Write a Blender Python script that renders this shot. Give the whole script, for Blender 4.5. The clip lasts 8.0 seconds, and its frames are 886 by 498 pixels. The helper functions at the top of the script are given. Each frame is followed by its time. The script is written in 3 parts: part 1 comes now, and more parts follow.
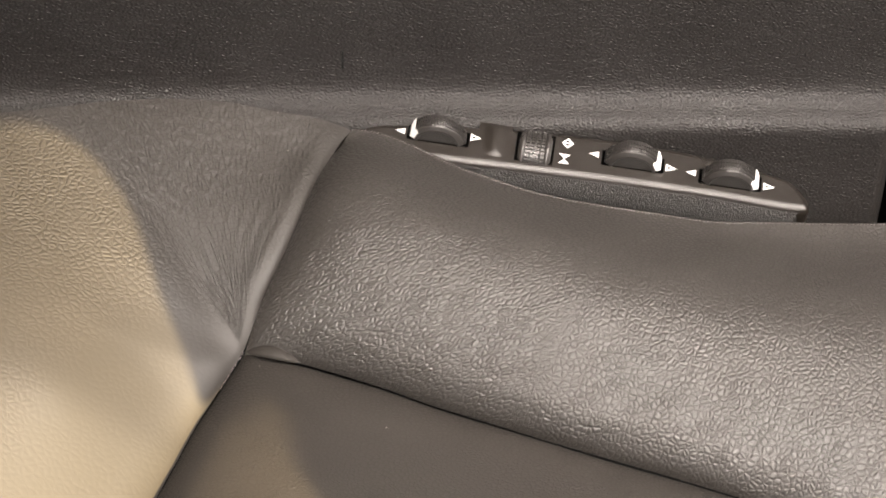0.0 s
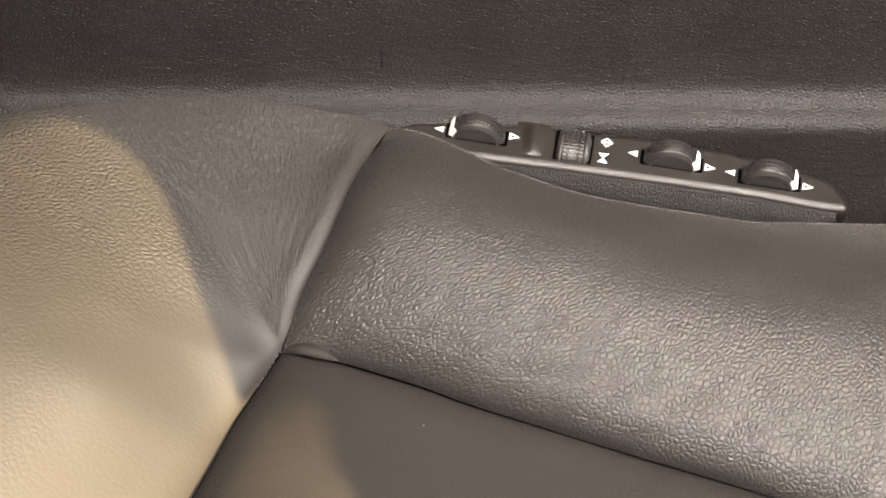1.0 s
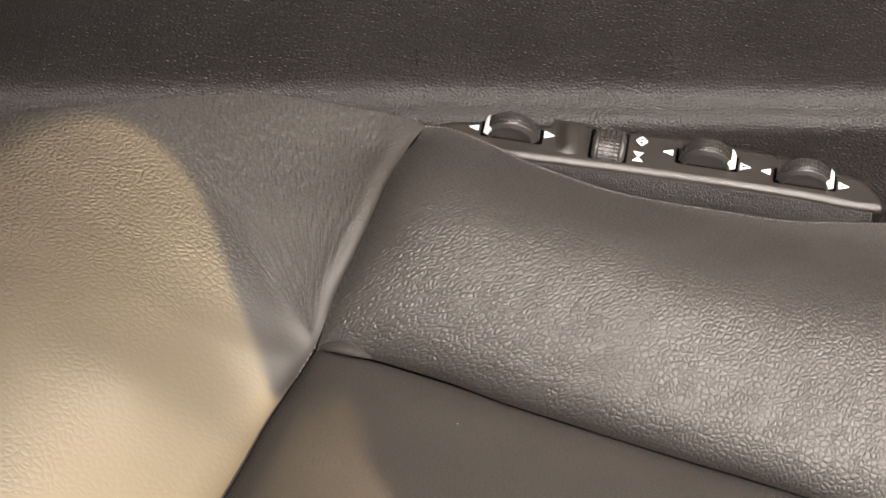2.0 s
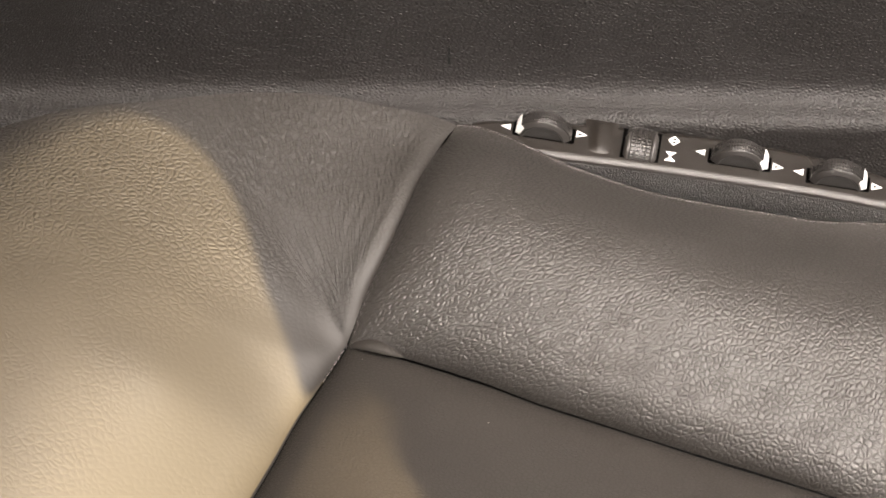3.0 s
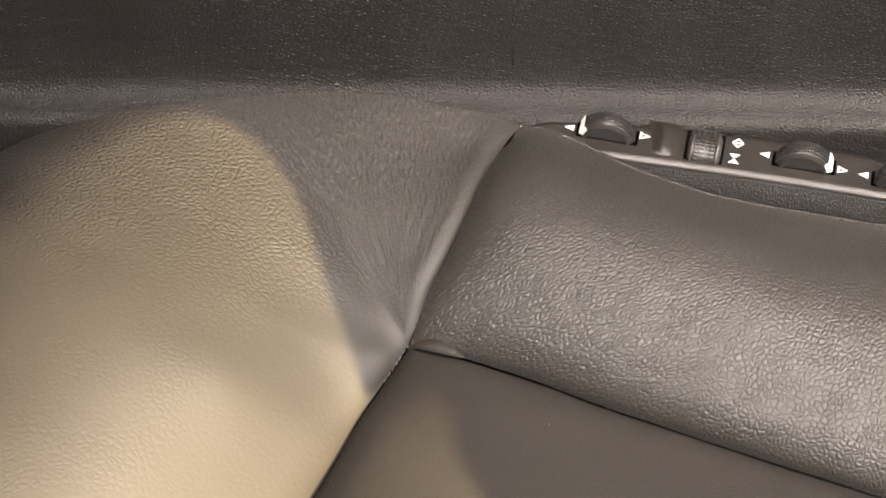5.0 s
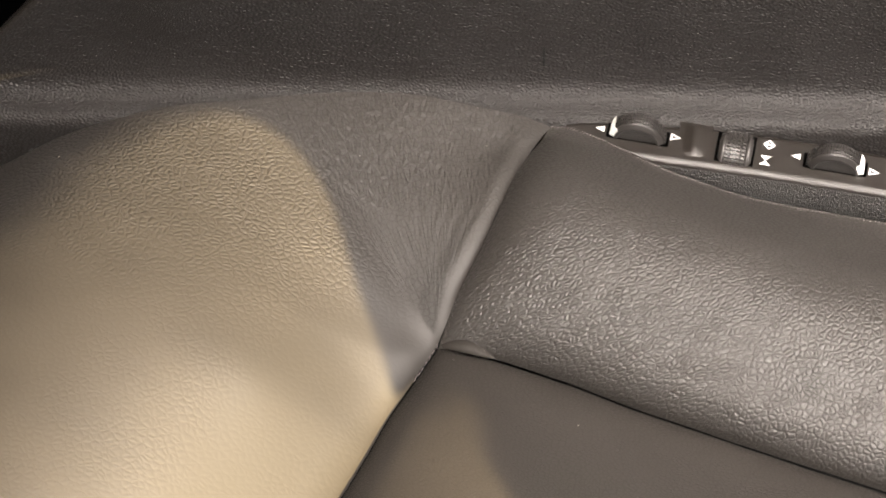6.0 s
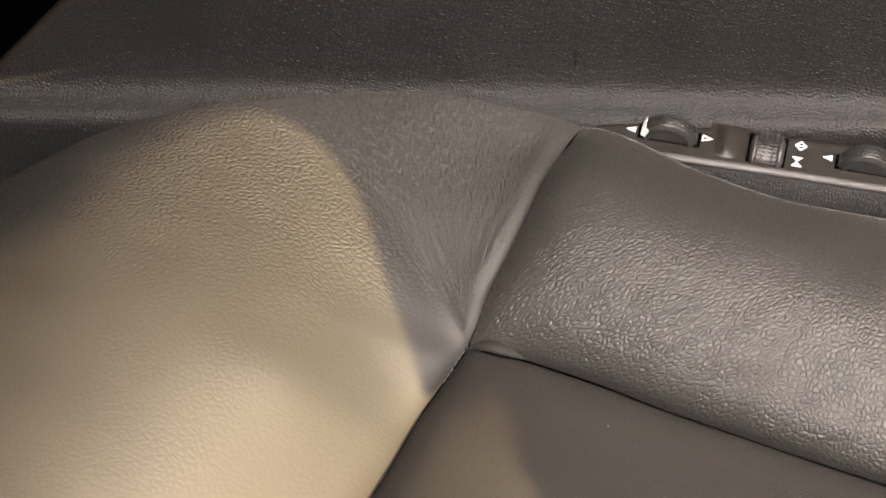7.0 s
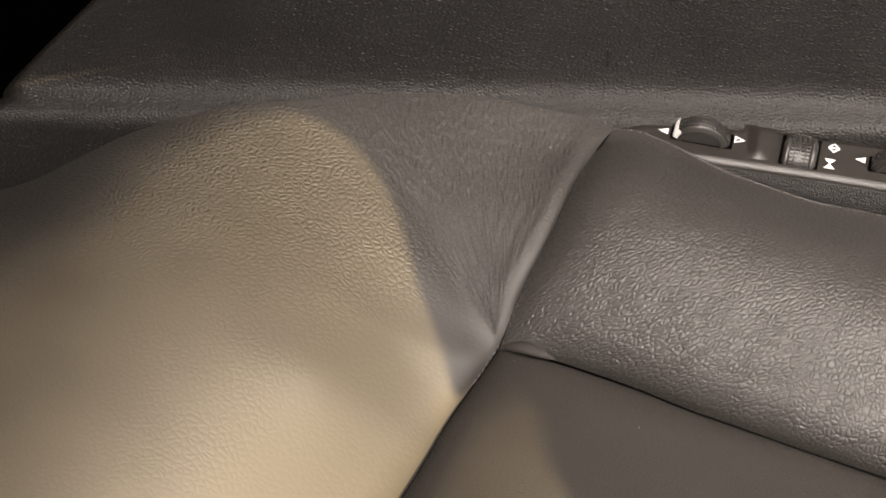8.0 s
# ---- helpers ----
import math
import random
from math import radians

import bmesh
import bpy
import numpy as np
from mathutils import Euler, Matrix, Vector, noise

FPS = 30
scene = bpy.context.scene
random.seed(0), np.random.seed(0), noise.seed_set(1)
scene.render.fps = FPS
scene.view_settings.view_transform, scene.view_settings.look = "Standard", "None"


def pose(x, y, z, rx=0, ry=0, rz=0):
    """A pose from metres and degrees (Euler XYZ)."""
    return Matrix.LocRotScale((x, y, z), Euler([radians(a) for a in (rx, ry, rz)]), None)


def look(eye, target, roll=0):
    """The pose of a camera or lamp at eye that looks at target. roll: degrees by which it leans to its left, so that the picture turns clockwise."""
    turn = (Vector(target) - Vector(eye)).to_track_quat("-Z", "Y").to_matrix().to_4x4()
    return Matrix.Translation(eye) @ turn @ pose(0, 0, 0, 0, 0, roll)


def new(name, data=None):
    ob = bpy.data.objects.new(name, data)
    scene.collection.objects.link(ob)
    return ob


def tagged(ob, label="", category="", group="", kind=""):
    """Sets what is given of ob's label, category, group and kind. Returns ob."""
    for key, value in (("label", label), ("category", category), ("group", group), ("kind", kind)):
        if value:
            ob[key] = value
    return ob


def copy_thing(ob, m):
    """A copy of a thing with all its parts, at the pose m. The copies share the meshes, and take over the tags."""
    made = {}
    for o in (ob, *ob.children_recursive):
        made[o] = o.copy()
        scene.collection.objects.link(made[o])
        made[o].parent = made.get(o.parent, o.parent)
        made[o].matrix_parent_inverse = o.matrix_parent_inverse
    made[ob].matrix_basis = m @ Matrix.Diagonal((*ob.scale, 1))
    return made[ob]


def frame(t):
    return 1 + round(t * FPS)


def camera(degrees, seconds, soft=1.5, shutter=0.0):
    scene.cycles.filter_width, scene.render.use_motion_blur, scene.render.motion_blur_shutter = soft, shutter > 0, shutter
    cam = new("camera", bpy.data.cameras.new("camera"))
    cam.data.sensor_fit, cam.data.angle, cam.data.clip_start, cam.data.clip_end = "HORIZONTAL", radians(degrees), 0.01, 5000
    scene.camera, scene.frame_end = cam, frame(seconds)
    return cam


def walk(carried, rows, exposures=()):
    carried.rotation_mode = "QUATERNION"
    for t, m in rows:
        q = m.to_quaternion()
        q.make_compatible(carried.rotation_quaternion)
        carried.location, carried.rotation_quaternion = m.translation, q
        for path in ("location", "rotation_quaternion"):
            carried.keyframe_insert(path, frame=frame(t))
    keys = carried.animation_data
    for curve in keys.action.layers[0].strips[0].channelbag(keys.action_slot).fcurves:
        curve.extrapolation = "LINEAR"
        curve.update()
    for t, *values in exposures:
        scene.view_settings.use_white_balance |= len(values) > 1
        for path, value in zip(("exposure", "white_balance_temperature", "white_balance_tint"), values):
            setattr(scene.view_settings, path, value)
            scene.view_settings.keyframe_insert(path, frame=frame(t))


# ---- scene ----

MM = 0.001
EYE = (0.0, -0.4244, 0.6062)
cam = camera(24.0, 8.0, soft=1.8)
walk(cam, [
    (0.0, pose(*EYE, 35.172, -2.458, -2.954)),
    (0.5, pose(*EYE, 35.137, -2.088, -2.517)),
    (1.0, pose(*EYE, 35.102, -1.760, -2.127)),
    (1.5, pose(*EYE, 35.066, -1.418, -1.751)),
    (3.0, pose(*EYE, 34.995, -0.551, -0.692)),
    (3.5, pose(*EYE, 35.004, -0.256, -0.322)),
    (4.0, pose(*EYE, 35.000, 0.000, 0.000)),
    (4.5, pose(*EYE, 35.004, 0.311, 0.326)),
    (6.0, pose(*EYE, 35.029, 1.095, 1.371)),
    (6.5, pose(*EYE, 35.042, 1.380, 1.738)),
    (7.0, pose(*EYE, 35.052, 1.659, 2.028)),
    (7.5, pose(*EYE, 35.056, 1.924, 2.413)),
    (8.0, pose(*EYE, 35.092, 2.206, 2.755)),
], exposures=[(0.0, 3.15), (4.5, 3.12), (6.5, 3.15), (7.0, 2.98), (8.0, 2.83)])

# ---- light: a low warm sun cut by an added panel, and added soft lamps ----
SUN = Vector((0.62, -0.66, 0.43)).normalized()
world = bpy.data.worlds.new("sky")
scene.world = world
world.use_nodes = True
wn = world.node_tree.nodes
sky = wn.new("ShaderNodeTexSky")
sky.sky_type = "NISHITA"
sky.sun_disc = False
sky.sun_elevation = math.asin(SUN.z)
sky.sun_rotation = math.atan2(SUN.x, SUN.y)
wn["Background"].inputs[1].default_value = 0.012
world.node_tree.links.new(sky.outputs[0], wn["Background"].inputs[0])

sun = new("sun", bpy.data.lights.new("sun", "SUN"))
sun.data.energy, sun.data.angle, sun.data.color = 4.0, radians(0.4), (1.0, 0.755, 0.41)
sun.matrix_world = look(SUN * 3, (0, 0, 0))


def soft_lamp(name, eye, target, wide, high, watts, colour, spread):
    lamp = new(name, bpy.data.lights.new(name, "AREA"))
    lamp.data.shape, lamp.data.size, lamp.data.size_y = "RECTANGLE", wide, high
    lamp.data.energy, lamp.data.color, lamp.data.spread = watts, colour, radians(spread)
    lamp.matrix_world = look(eye, target)
    return lamp


# added area lamps with no known source; they bring the sheen on the leather
soft_lamp("overhead_soft_light", (0.32, -0.14, 1.40), (0.10, -0.03, 0.0), 0.52, 0.60, 0.22, (1.0, 0.885, 0.80), 37)
soft_lamp("rear_soft_light", (-0.06, -0.78, 1.22), (0.17, -0.03, 0.02), 0.7, 0.5, 0.58, (1.0, 0.885, 0.80), 46)
soft_lamp("side_fill_light", (0.80, -0.22, 0.75), (0.02, -0.02, 0.0), 0.4, 0.4, 0.40, (1.0, 0.885, 0.80), 60)


# ---- materials ----
class Nodes:
    """A small wrapper to write node graphs in few lines."""

    def __init__(self, name):
        self.mat = bpy.data.materials.new(name)
        self.mat.use_nodes = True
        self.tree = self.mat.node_tree
        self.shader = self.tree.nodes["Principled BSDF"]

    def add(self, kind, inputs=(), **props):
        node = self.tree.nodes.new(kind)
        for key, value in props.items():
            setattr(node, key, value)
        for key, value in dict(inputs).items():
            self.put(node.inputs[key], value)
        return node

    def put(self, socket, value):
        if isinstance(value, bpy.types.NodeSocket):
            self.tree.links.new(value, socket)
        else:
            socket.default_value = value

    def set(self, **values):
        for key, value in values.items():
            self.put(self.shader.inputs[key.replace("_", " ")], value)

    def math(self, op, a, b=0.0, c=0.0):
        return self.add("ShaderNodeMath", {0: a, 1: b, 2: c}, operation=op).outputs[0]

    def mix(self, f, a, b):
        return self.add("ShaderNodeMix", {0: f, 2: a, 3: b}, data_type="FLOAT").outputs[0]

    def mix_vector(self, f, a, b):
        return self.add("ShaderNodeMix", {0: f, 4: a, 5: b}, data_type="VECTOR").outputs[1]

    def colour(self, f, a, b):
        return self.add("ShaderNodeMix", {0: f, 6: a, 7: b}, data_type="RGBA").outputs[2]

    def ramp(self, f, a, b, lo=0.0, hi=1.0):
        return self.add("ShaderNodeMapRange", {0: f, 1: a, 2: b, 3: lo, 4: hi}).outputs[0]

    def uv(self, name, scale=(1, 1, 1), turn=0.0):
        c = self.add("ShaderNodeUVMap", uv_map=name).outputs[0]
        c = self.add("ShaderNodeMapping", {0: c, 2: (0, 0, turn)}).outputs[0]
        return self.add("ShaderNodeMapping", {0: c, 3: scale}).outputs[0]

    def noise(self, v, scale, detail=3.0, rough=0.5):
        return self.add("ShaderNodeTexNoise", {"Vector": v, "Scale": scale, "Detail": detail, "Roughness": rough})

    def warp(self, v, scale, amount):
        n = self.noise(v, scale, 2.0)
        off = self.add("ShaderNodeVectorMath", {0: n.outputs["Color"], 1: (0.5, 0.5, 0.5)}, operation="SUBTRACT").outputs[0]
        off = self.add("ShaderNodeVectorMath", {0: off, "Scale": amount}, operation="SCALE").outputs[0]
        return self.add("ShaderNodeVectorMath", {0: v, 1: off}, operation="ADD").outputs[0]

    def cells(self, v, scale, width):
        e = self.add("ShaderNodeTexVoronoi", {"Vector": v, "Scale": scale}, voronoi_dimensions="2D", feature="DISTANCE_TO_EDGE").outputs["Distance"]
        return self.add("ShaderNodeMapRange", {0: e, 1: 0.0, 2: width}, interpolation_type="SMOOTHSTEP").outputs[0]

    def ridges(self, v, scale, width):
        """Thin wandering ridges that part and meet again."""
        off = self.math("ABSOLUTE", self.math("SUBTRACT", self.noise(v, scale, 1.0, 0.4).outputs["Fac"], 0.5))
        return self.add("ShaderNodeMapRange", {0: off, 1: 0.0, 2: width, 3: 1.0, 4: 0.0}, interpolation_type="SMOOTHSTEP").outputs[0]

    def bump(self, height, strength, distance):
        return self.add("ShaderNodeBump", {"Height": height, "Strength": strength, "Distance": distance}).outputs[0]


def leather(name, base, grain, rough, depth, turn=0.0, stretch=1.5, fan=False, shine=0.55):
    """Upholstery leather: pillowed pebbles of about `grain` metres between fine grooves, crossed by longer creases.
    The mesh's own masks: "wrinkle" for gathers, "open" for even pebbles, "smoothness" for stretched hide."""
    n = Nodes(name)
    v = n.warp(n.warp(n.uv("flat", (1, stretch, 1), turn), 40.0, 0.006), 0.8 / grain, grain * 0.34)
    w = n.warp(n.warp(n.uv("flat", (1, 1.15, 1), turn - 0.7), 60.0, 0.004), 0.9 / grain, grain * 0.34)
    long = n.warp(n.uv("flat", (1, stretch * 1.25, 1), turn + 0.12), 0.45 / grain, grain * 1.1)
    open_mask = n.ramp(n.add("ShaderNodeAttribute", attribute_name="open").outputs["Fac"], 0.35, 0.55)
    drawn = n.cells(v, 0.85 / grain, 0.38)
    even = n.cells(w, 0.98 / grain, 0.38)
    minor = n.cells(n.mix_vector(open_mask, v, w), 1.9 / grain, 0.30)
    crease = n.cells(long, 0.40 / grain, 0.17)
    strength = n.ramp(n.noise(v, 0.16 / grain, 2.0).outputs["Fac"], 0.35, 0.65, 0.45, 0.85)
    h = n.math("MULTIPLY", n.mix(open_mask, drawn, even), strength)
    h = n.math("ADD", h, n.math("MULTIPLY", minor, 0.06))
    h = n.math("ADD", h, n.math("MULTIPLY", crease, n.mix(open_mask, 0.35, 0.25)))
    h = n.math("ADD", h, n.math("MULTIPLY", n.noise(v, 0.34 / grain, 1.0).outputs["Fac"], 0.45))
    if fan:
        streaks = n.ridges(n.warp(n.uv("fan"), 90.0, 0.0016), 0.55 / grain, 0.11)
        net = n.cells(n.warp(n.warp(n.uv("net"), 70.0, 0.003), 0.9 / grain, grain * 0.4), 1.15 / grain, 0.48)
        spread = n.add("ShaderNodeAttribute", attribute_name="spread").outputs["Fac"]
        folds = n.mix(spread, n.math("MULTIPLY", streaks, 0.75), n.math("MULTIPLY", net, -1.05))
        mask = n.add("ShaderNodeAttribute", attribute_name="wrinkle").outputs["Fac"]
        h = n.mix(mask, h, n.math("ADD", n.math("MULTIPLY", h, 0.20), folds))
    h = n.math("ADD", h, n.math("MULTIPLY", n.noise(v, 1700.0, 2.0).outputs["Fac"], 0.02))
    smooth = n.add("ShaderNodeAttribute", attribute_name="smoothness").outputs["Fac"]
    h = n.math("MULTIPLY", h, n.math("SUBTRACT", 1.0, n.math("MULTIPLY", smooth, 0.92)))
    tone = n.noise(v, 25.0, 4.0).outputs["Fac"]
    dark = tuple(c * 0.84 for c in base) + (1,)
    col = n.colour(n.ramp(tone, 0.3, 0.7), dark, (*base, 1))
    # the tops of the pebbles are polished, the grooves between them stay dull
    tops = n.mix(open_mask, n.cells(v, 0.85 / grain, 0.16), n.cells(w, 0.98 / grain, 0.16))
    groove = n.math("MULTIPLY", n.math("SUBTRACT", 1.0, tops), n.math("SUBTRACT", 1.0, smooth))
    n.set(Base_Color=col, Roughness=n.math("ADD", n.ramp(tone, 0.3, 0.7, rough - 0.04, rough + 0.04), n.math("MULTIPLY", groove, 0.30)), Normal=n.bump(h, 1.0, depth))
    n.shader.inputs["Specular IOR Level"].default_value = shine
    return n.mat


def plastic(name, base, rough, grain=0.0, depth=0.0, stretch=1.6, shine=0.5):
    """Moulded trim plastic with an optional leather-like grain."""
    n = Nodes(name)
    co = n.add("ShaderNodeTexCoord").outputs["Object"]
    tone = n.noise(co, 30.0, 4.0).outputs["Fac"]
    n.set(Base_Color=n.colour(n.ramp(tone, 0.3, 0.7), tuple(c * 0.85 for c in base) + (1,), (*base, 1)))
    fine = n.noise(co, 2500.0, 2.0).outputs["Fac"]
    h = n.math("MULTIPLY", fine, 0.2)
    if grain:
        v = n.warp(n.uv("flat", (1, stretch, 1), -0.25), 0.6 / grain, grain * 0.35)
        pebbles = n.math("MULTIPLY", n.noise(v, 0.50 / grain, 1.0).outputs["Fac"], 1.3)
        lumps = n.cells(v, 0.9 / grain, 0.55)
        h = n.math("ADD", h, n.math("ADD", pebbles, lumps))
        n.set(Normal=n.bump(h, 1.0, depth))
    else:
        n.set(Normal=n.bump(fine, 1.0, 0.00013))
    n.set(Roughness=n.ramp(tone, 0.3, 0.7, rough - 0.06, rough + 0.06))
    n.shader.inputs["Specular IOR Level"].default_value = shine
    return n.mat


def plain(name, base, rough, bump=0.0, scale=800.0, shine=0.5):
    n = Nodes(name)
    co = n.add("ShaderNodeTexCoord").outputs["Object"]
    f = n.noise(co, scale, 3.0).outputs["Fac"]
    n.set(Base_Color=n.colour(n.ramp(f, 0.3, 0.7), tuple(c * 0.7 for c in base) + (1,), (*base, 1)), Roughness=rough)
    n.shader.inputs["Specular IOR Level"].default_value = shine
    if bump:
        n.set(Normal=n.bump(f, 1.0, bump))
    return n.mat


HIDE = (0.0215, 0.0192, 0.0168)
LEATHER_BACK = leather("leather_backrest", HIDE, 0.0022, 0.58, 0.00030, turn=0.42, stretch=1.5, fan=True, shine=0.46)
LEATHER_SIDE = leather("leather_cushion_bolster", HIDE, 0.0020, 0.46, 0.00022, turn=-0.50, stretch=1.6, shine=0.56)
LEATHER_MID = leather("leather_cushion_middle", HIDE, 0.0014, 0.60, 0.00013, turn=0.2, stretch=1.3, shine=0.16)
TRIM = plastic("grained_trim_plastic", (0.0115, 0.0104, 0.0098), 0.48, 0.0016, 0.00022, 1.5, shine=0.27)
HOUSING = plastic("satin_black_plastic", (0.012, 0.0100, 0.0082), 0.31, shine=0.50)
SKIRT = plain("coarse_black_foam", (0.010, 0.0092, 0.0085), 0.36, 0.0010, 1500.0, 0.40)
KNOB = plastic("knob_black_plastic", (0.026, 0.024, 0.0225), 0.30)
WHITE = plain("white_print", (0.78, 0.78, 0.76), 0.5)
THREAD = plain("grey_thread", (0.16, 0.14, 0.14), 0.35, 0.0001, 3000.0)
DARK = plain("black_carpet", (0.012, 0.012, 0.012), 0.9, 0.002, 300.0, 0.1)
# near-black colour that stands in for shade in gaps and wheel slots
GAP_SHADE = plain("gap_shade_black", (0.001, 0.001, 0.001), 0.9, shine=0.0)
DUST = plain("pale_dust", (0.30, 0.29, 0.27), 0.8)
LINER = plain("added_grey_lining", (0.10, 0.095, 0.09), 0.9, 0.001, 400.0)


# ---- mesh helpers ----
def link(name, me, material, parent=None, label="", smooth=True):
    ob = new(name, me)
    if material:
        me.materials.append(material)
    if smooth:
        me.polygons.foreach_set("use_smooth", [True] * len(me.polygons))
    if parent:
        ob.parent = parent
    if label:
        ob["label"] = label
    return ob


def part(name, bm, material, parent=None, label="", smooth=True):
    """Links a bmesh as one mesh object under a thing or part."""
    me = bpy.data.meshes.new(name)
    bm.to_mesh(me)
    bm.free()
    return link(name, me, material, parent, label, smooth)


def spline(points, n):
    """n points evenly spaced along a smooth curve through the control points (millimetres), in metres."""
    p = np.array(points, float) * MM
    q = np.vstack([2 * p[0] - p[1], p, 2 * p[-1] - p[-2]])
    out = []
    for i in range(1, len(q) - 2):
        a, b, c, d = q[i - 1:i + 3]
        for t in np.linspace(0, 1, 24, endpoint=False):
            out.append(0.5 * (2 * b + (c - a) * t + (2 * a - 5 * b + 4 * c - d) * t * t + (3 * b - a - 3 * c + d) * t ** 3))
    out = np.array(out + [p[-1]])
    s = np.r_[0, np.cumsum(np.linalg.norm(np.diff(out, axis=0), axis=1))]
    w = np.linspace(0, s[-1], n)
    return np.array([np.interp(w, s, out[:, k]) for k in range(3)]).T


def distance(xy, curve):
    """Plan distance from every point to a polyline, and how far along it (0..1) the nearest point lies."""
    flat = xy.reshape(-1, 2)
    best, along = np.full(len(flat), 9.0), np.zeros(len(flat))
    n = len(curve) - 1
    for i in range(n):
        a, b = curve[i, :2], curve[i + 1, :2]
        ab = b - a
        t = np.clip(((flat - a) @ ab) / (ab @ ab + 1e-12), 0, 1)
        dist = np.linalg.norm(flat - a - t[:, None] * ab, axis=1)
        near = dist < best
        best[near], along[near] = dist[near], ((i + t) / n)[near]
    return best.reshape(xy.shape[:2]), along.reshape(xy.shape[:2])


def coons(bottom, top, left, right):
    """Surface between four boundary curves: grid[i, j], i along bottom and top, j along left and right."""
    u = np.linspace(0, 1, len(bottom))[:, None, None]
    v = np.linspace(0, 1, len(left))[None, :, None]
    ruled = (1 - v) * bottom[:, None] + v * top[:, None] + (1 - u) * left[None] + u * right[None]
    corner = (1 - u) * (1 - v) * bottom[0] + u * (1 - v) * bottom[-1] + (1 - u) * v * top[0] + u * v * top[-1]
    return ruled - corner


def sheet(name, grid, material, parent=None, label="", uvs=None, masks=None, thick=0.0):
    """A grid of points as one mesh with UVs in metres; thick: closes it with a back sheet that far below."""
    ni, nj = grid.shape[:2]
    verts = grid.reshape(-1, 3)
    ids = np.arange(ni * nj).reshape(ni, nj)
    quads = np.stack([ids[:-1, :-1], ids[1:, :-1], ids[1:, 1:], ids[:-1, 1:]], -1).reshape(-1, 4)
    if np.cross(grid[ni // 2 + 1, nj // 2] - grid[ni // 2, nj // 2], grid[ni // 2, nj // 2 + 1] - grid[ni // 2, nj // 2])[2] < 0:
        quads = quads[:, ::-1]
    me = bpy.data.meshes.new(name)
    me.from_pydata(verts.tolist(), [], quads.tolist())
    loops = quads.reshape(-1)
    for key, values in (uvs or {"flat": grid[..., :2]}).items():
        layer = me.uv_layers.new(name=key)
        layer.data.foreach_set("uv", np.ascontiguousarray(values.reshape(-1, 2)[loops].reshape(-1), np.float32))
    for key, values in (masks or {}).items():
        layer = me.attributes.new(key, "FLOAT", "POINT")
        layer.data.foreach_set("value", np.ascontiguousarray(values.reshape(-1), np.float32))
    ob = link(name, me, material, parent, label)
    if thick:
        mod = ob.modifiers.new("thickness", "SOLIDIFY")
        mod.thickness, mod.offset = thick, -1.0
    return ob


def ease(x):
    x = np.clip(x, 0, 1)
    return x * x * (3 - 2 * x)


def ripple(xy, scale, seed):
    """Smooth random relief in -1..1 over a plan, a few waves deep."""
    rng = np.random.RandomState(seed)
    out = np.zeros(xy.shape[:2])
    for k in range(14):
        ang, ph = rng.uniform(0, 2 * np.pi, 2)
        f = 2 * np.pi / (scale * rng.uniform(0.6, 1.8))
        out += np.sin(f * (np.cos(ang) * xy[..., 0] + np.sin(ang) * xy[..., 1]) + ph)
    return out / 5.0


def box(bm, lo, hi, bevel=0.0):
    m = pose(*[(a + b) / 2 for a, b in zip(lo, hi)]) @ Matrix.Diagonal((*[b - a for a, b in zip(lo, hi)], 1))
    made = bmesh.ops.create_cube(bm, size=1.0, matrix=m)
    if bevel:
        edges = list({e for v in made["verts"] for e in v.link_edges})
        bmesh.ops.bevel(bm, geom=edges, offset=bevel, segments=2, affect="EDGES", profile=0.5)


# ---- seams of the seat (millimetres) ----
INNER = [(-21.9, -51.5, 18.0), (-6.4, -55.6, 18.0), (21.6, -66.0, 18.0), (40.0, -74.2, 18.0), (58.1, -81.2, 18.0), (76.0, -88.2, 18.0), (93.8, -94.8, 18.0), (120.1, -104.5, 18.0), (162.9, -121.0, 18.0), (212.5, -140.5, 18.0)]
OUTER = [(16, 38, 22), (24, 37, 22), (35, 32, 22), (51, 22, 22), (63, 16, 22), (82, 8, 22), (101, 3, 22), (120, -1, 22), (140, -5, 22), (159, -6, 22), (188, -7, 22), (235, -8, 22)]
CROSS = [(-21.9, -51.5, 18.0), (-15.9, -37.0, 26.0), (-7.5, -19.9, 31.5), (-1.8, -5.6, 33.0), (3.6, 10.4, 31.5), (9.5, 25.1, 27.5), (16.1, 38.0, 22.0)]
CREASE = [(-21.9, -51.5, 18.0), (-30.2, -66.3, 17.0), (-37.7, -79.7, 16.0), (-44.5, -94.5, 16.0), (-51.2, -108.2, 16.0), (-64.2, -133.7, 16.0), (-79.7, -162.1, 16.0)]
RIM = [(16, 38, 22), (3, 38, 28.5), (-9, 38, 32.0), (-29, 39, 37.0), (-48, 38, 40.0), (-67, 34, 44.0), (-88, 28, 48), (-113, 22, 51.0), (-132, 17, 49.5), (-152, 13, 44), (-174, 8, 33), (-193, 7, 21.4), (-240, 9, 0), (-292, 18, -30)]
FOLD = [(-21.9, -50.6, 18.0), (-30.2, -39.9, 26.0), (-38.6, -25.4, 32.0), (-46.0, -13.3, 36.0), (-53.8, -2.0, 38.5)]

# ---- seat cushion ----
car_seat = tagged(new("car_seat"), "dark grey grained leather car seat with plump side bolsters", "car seat")


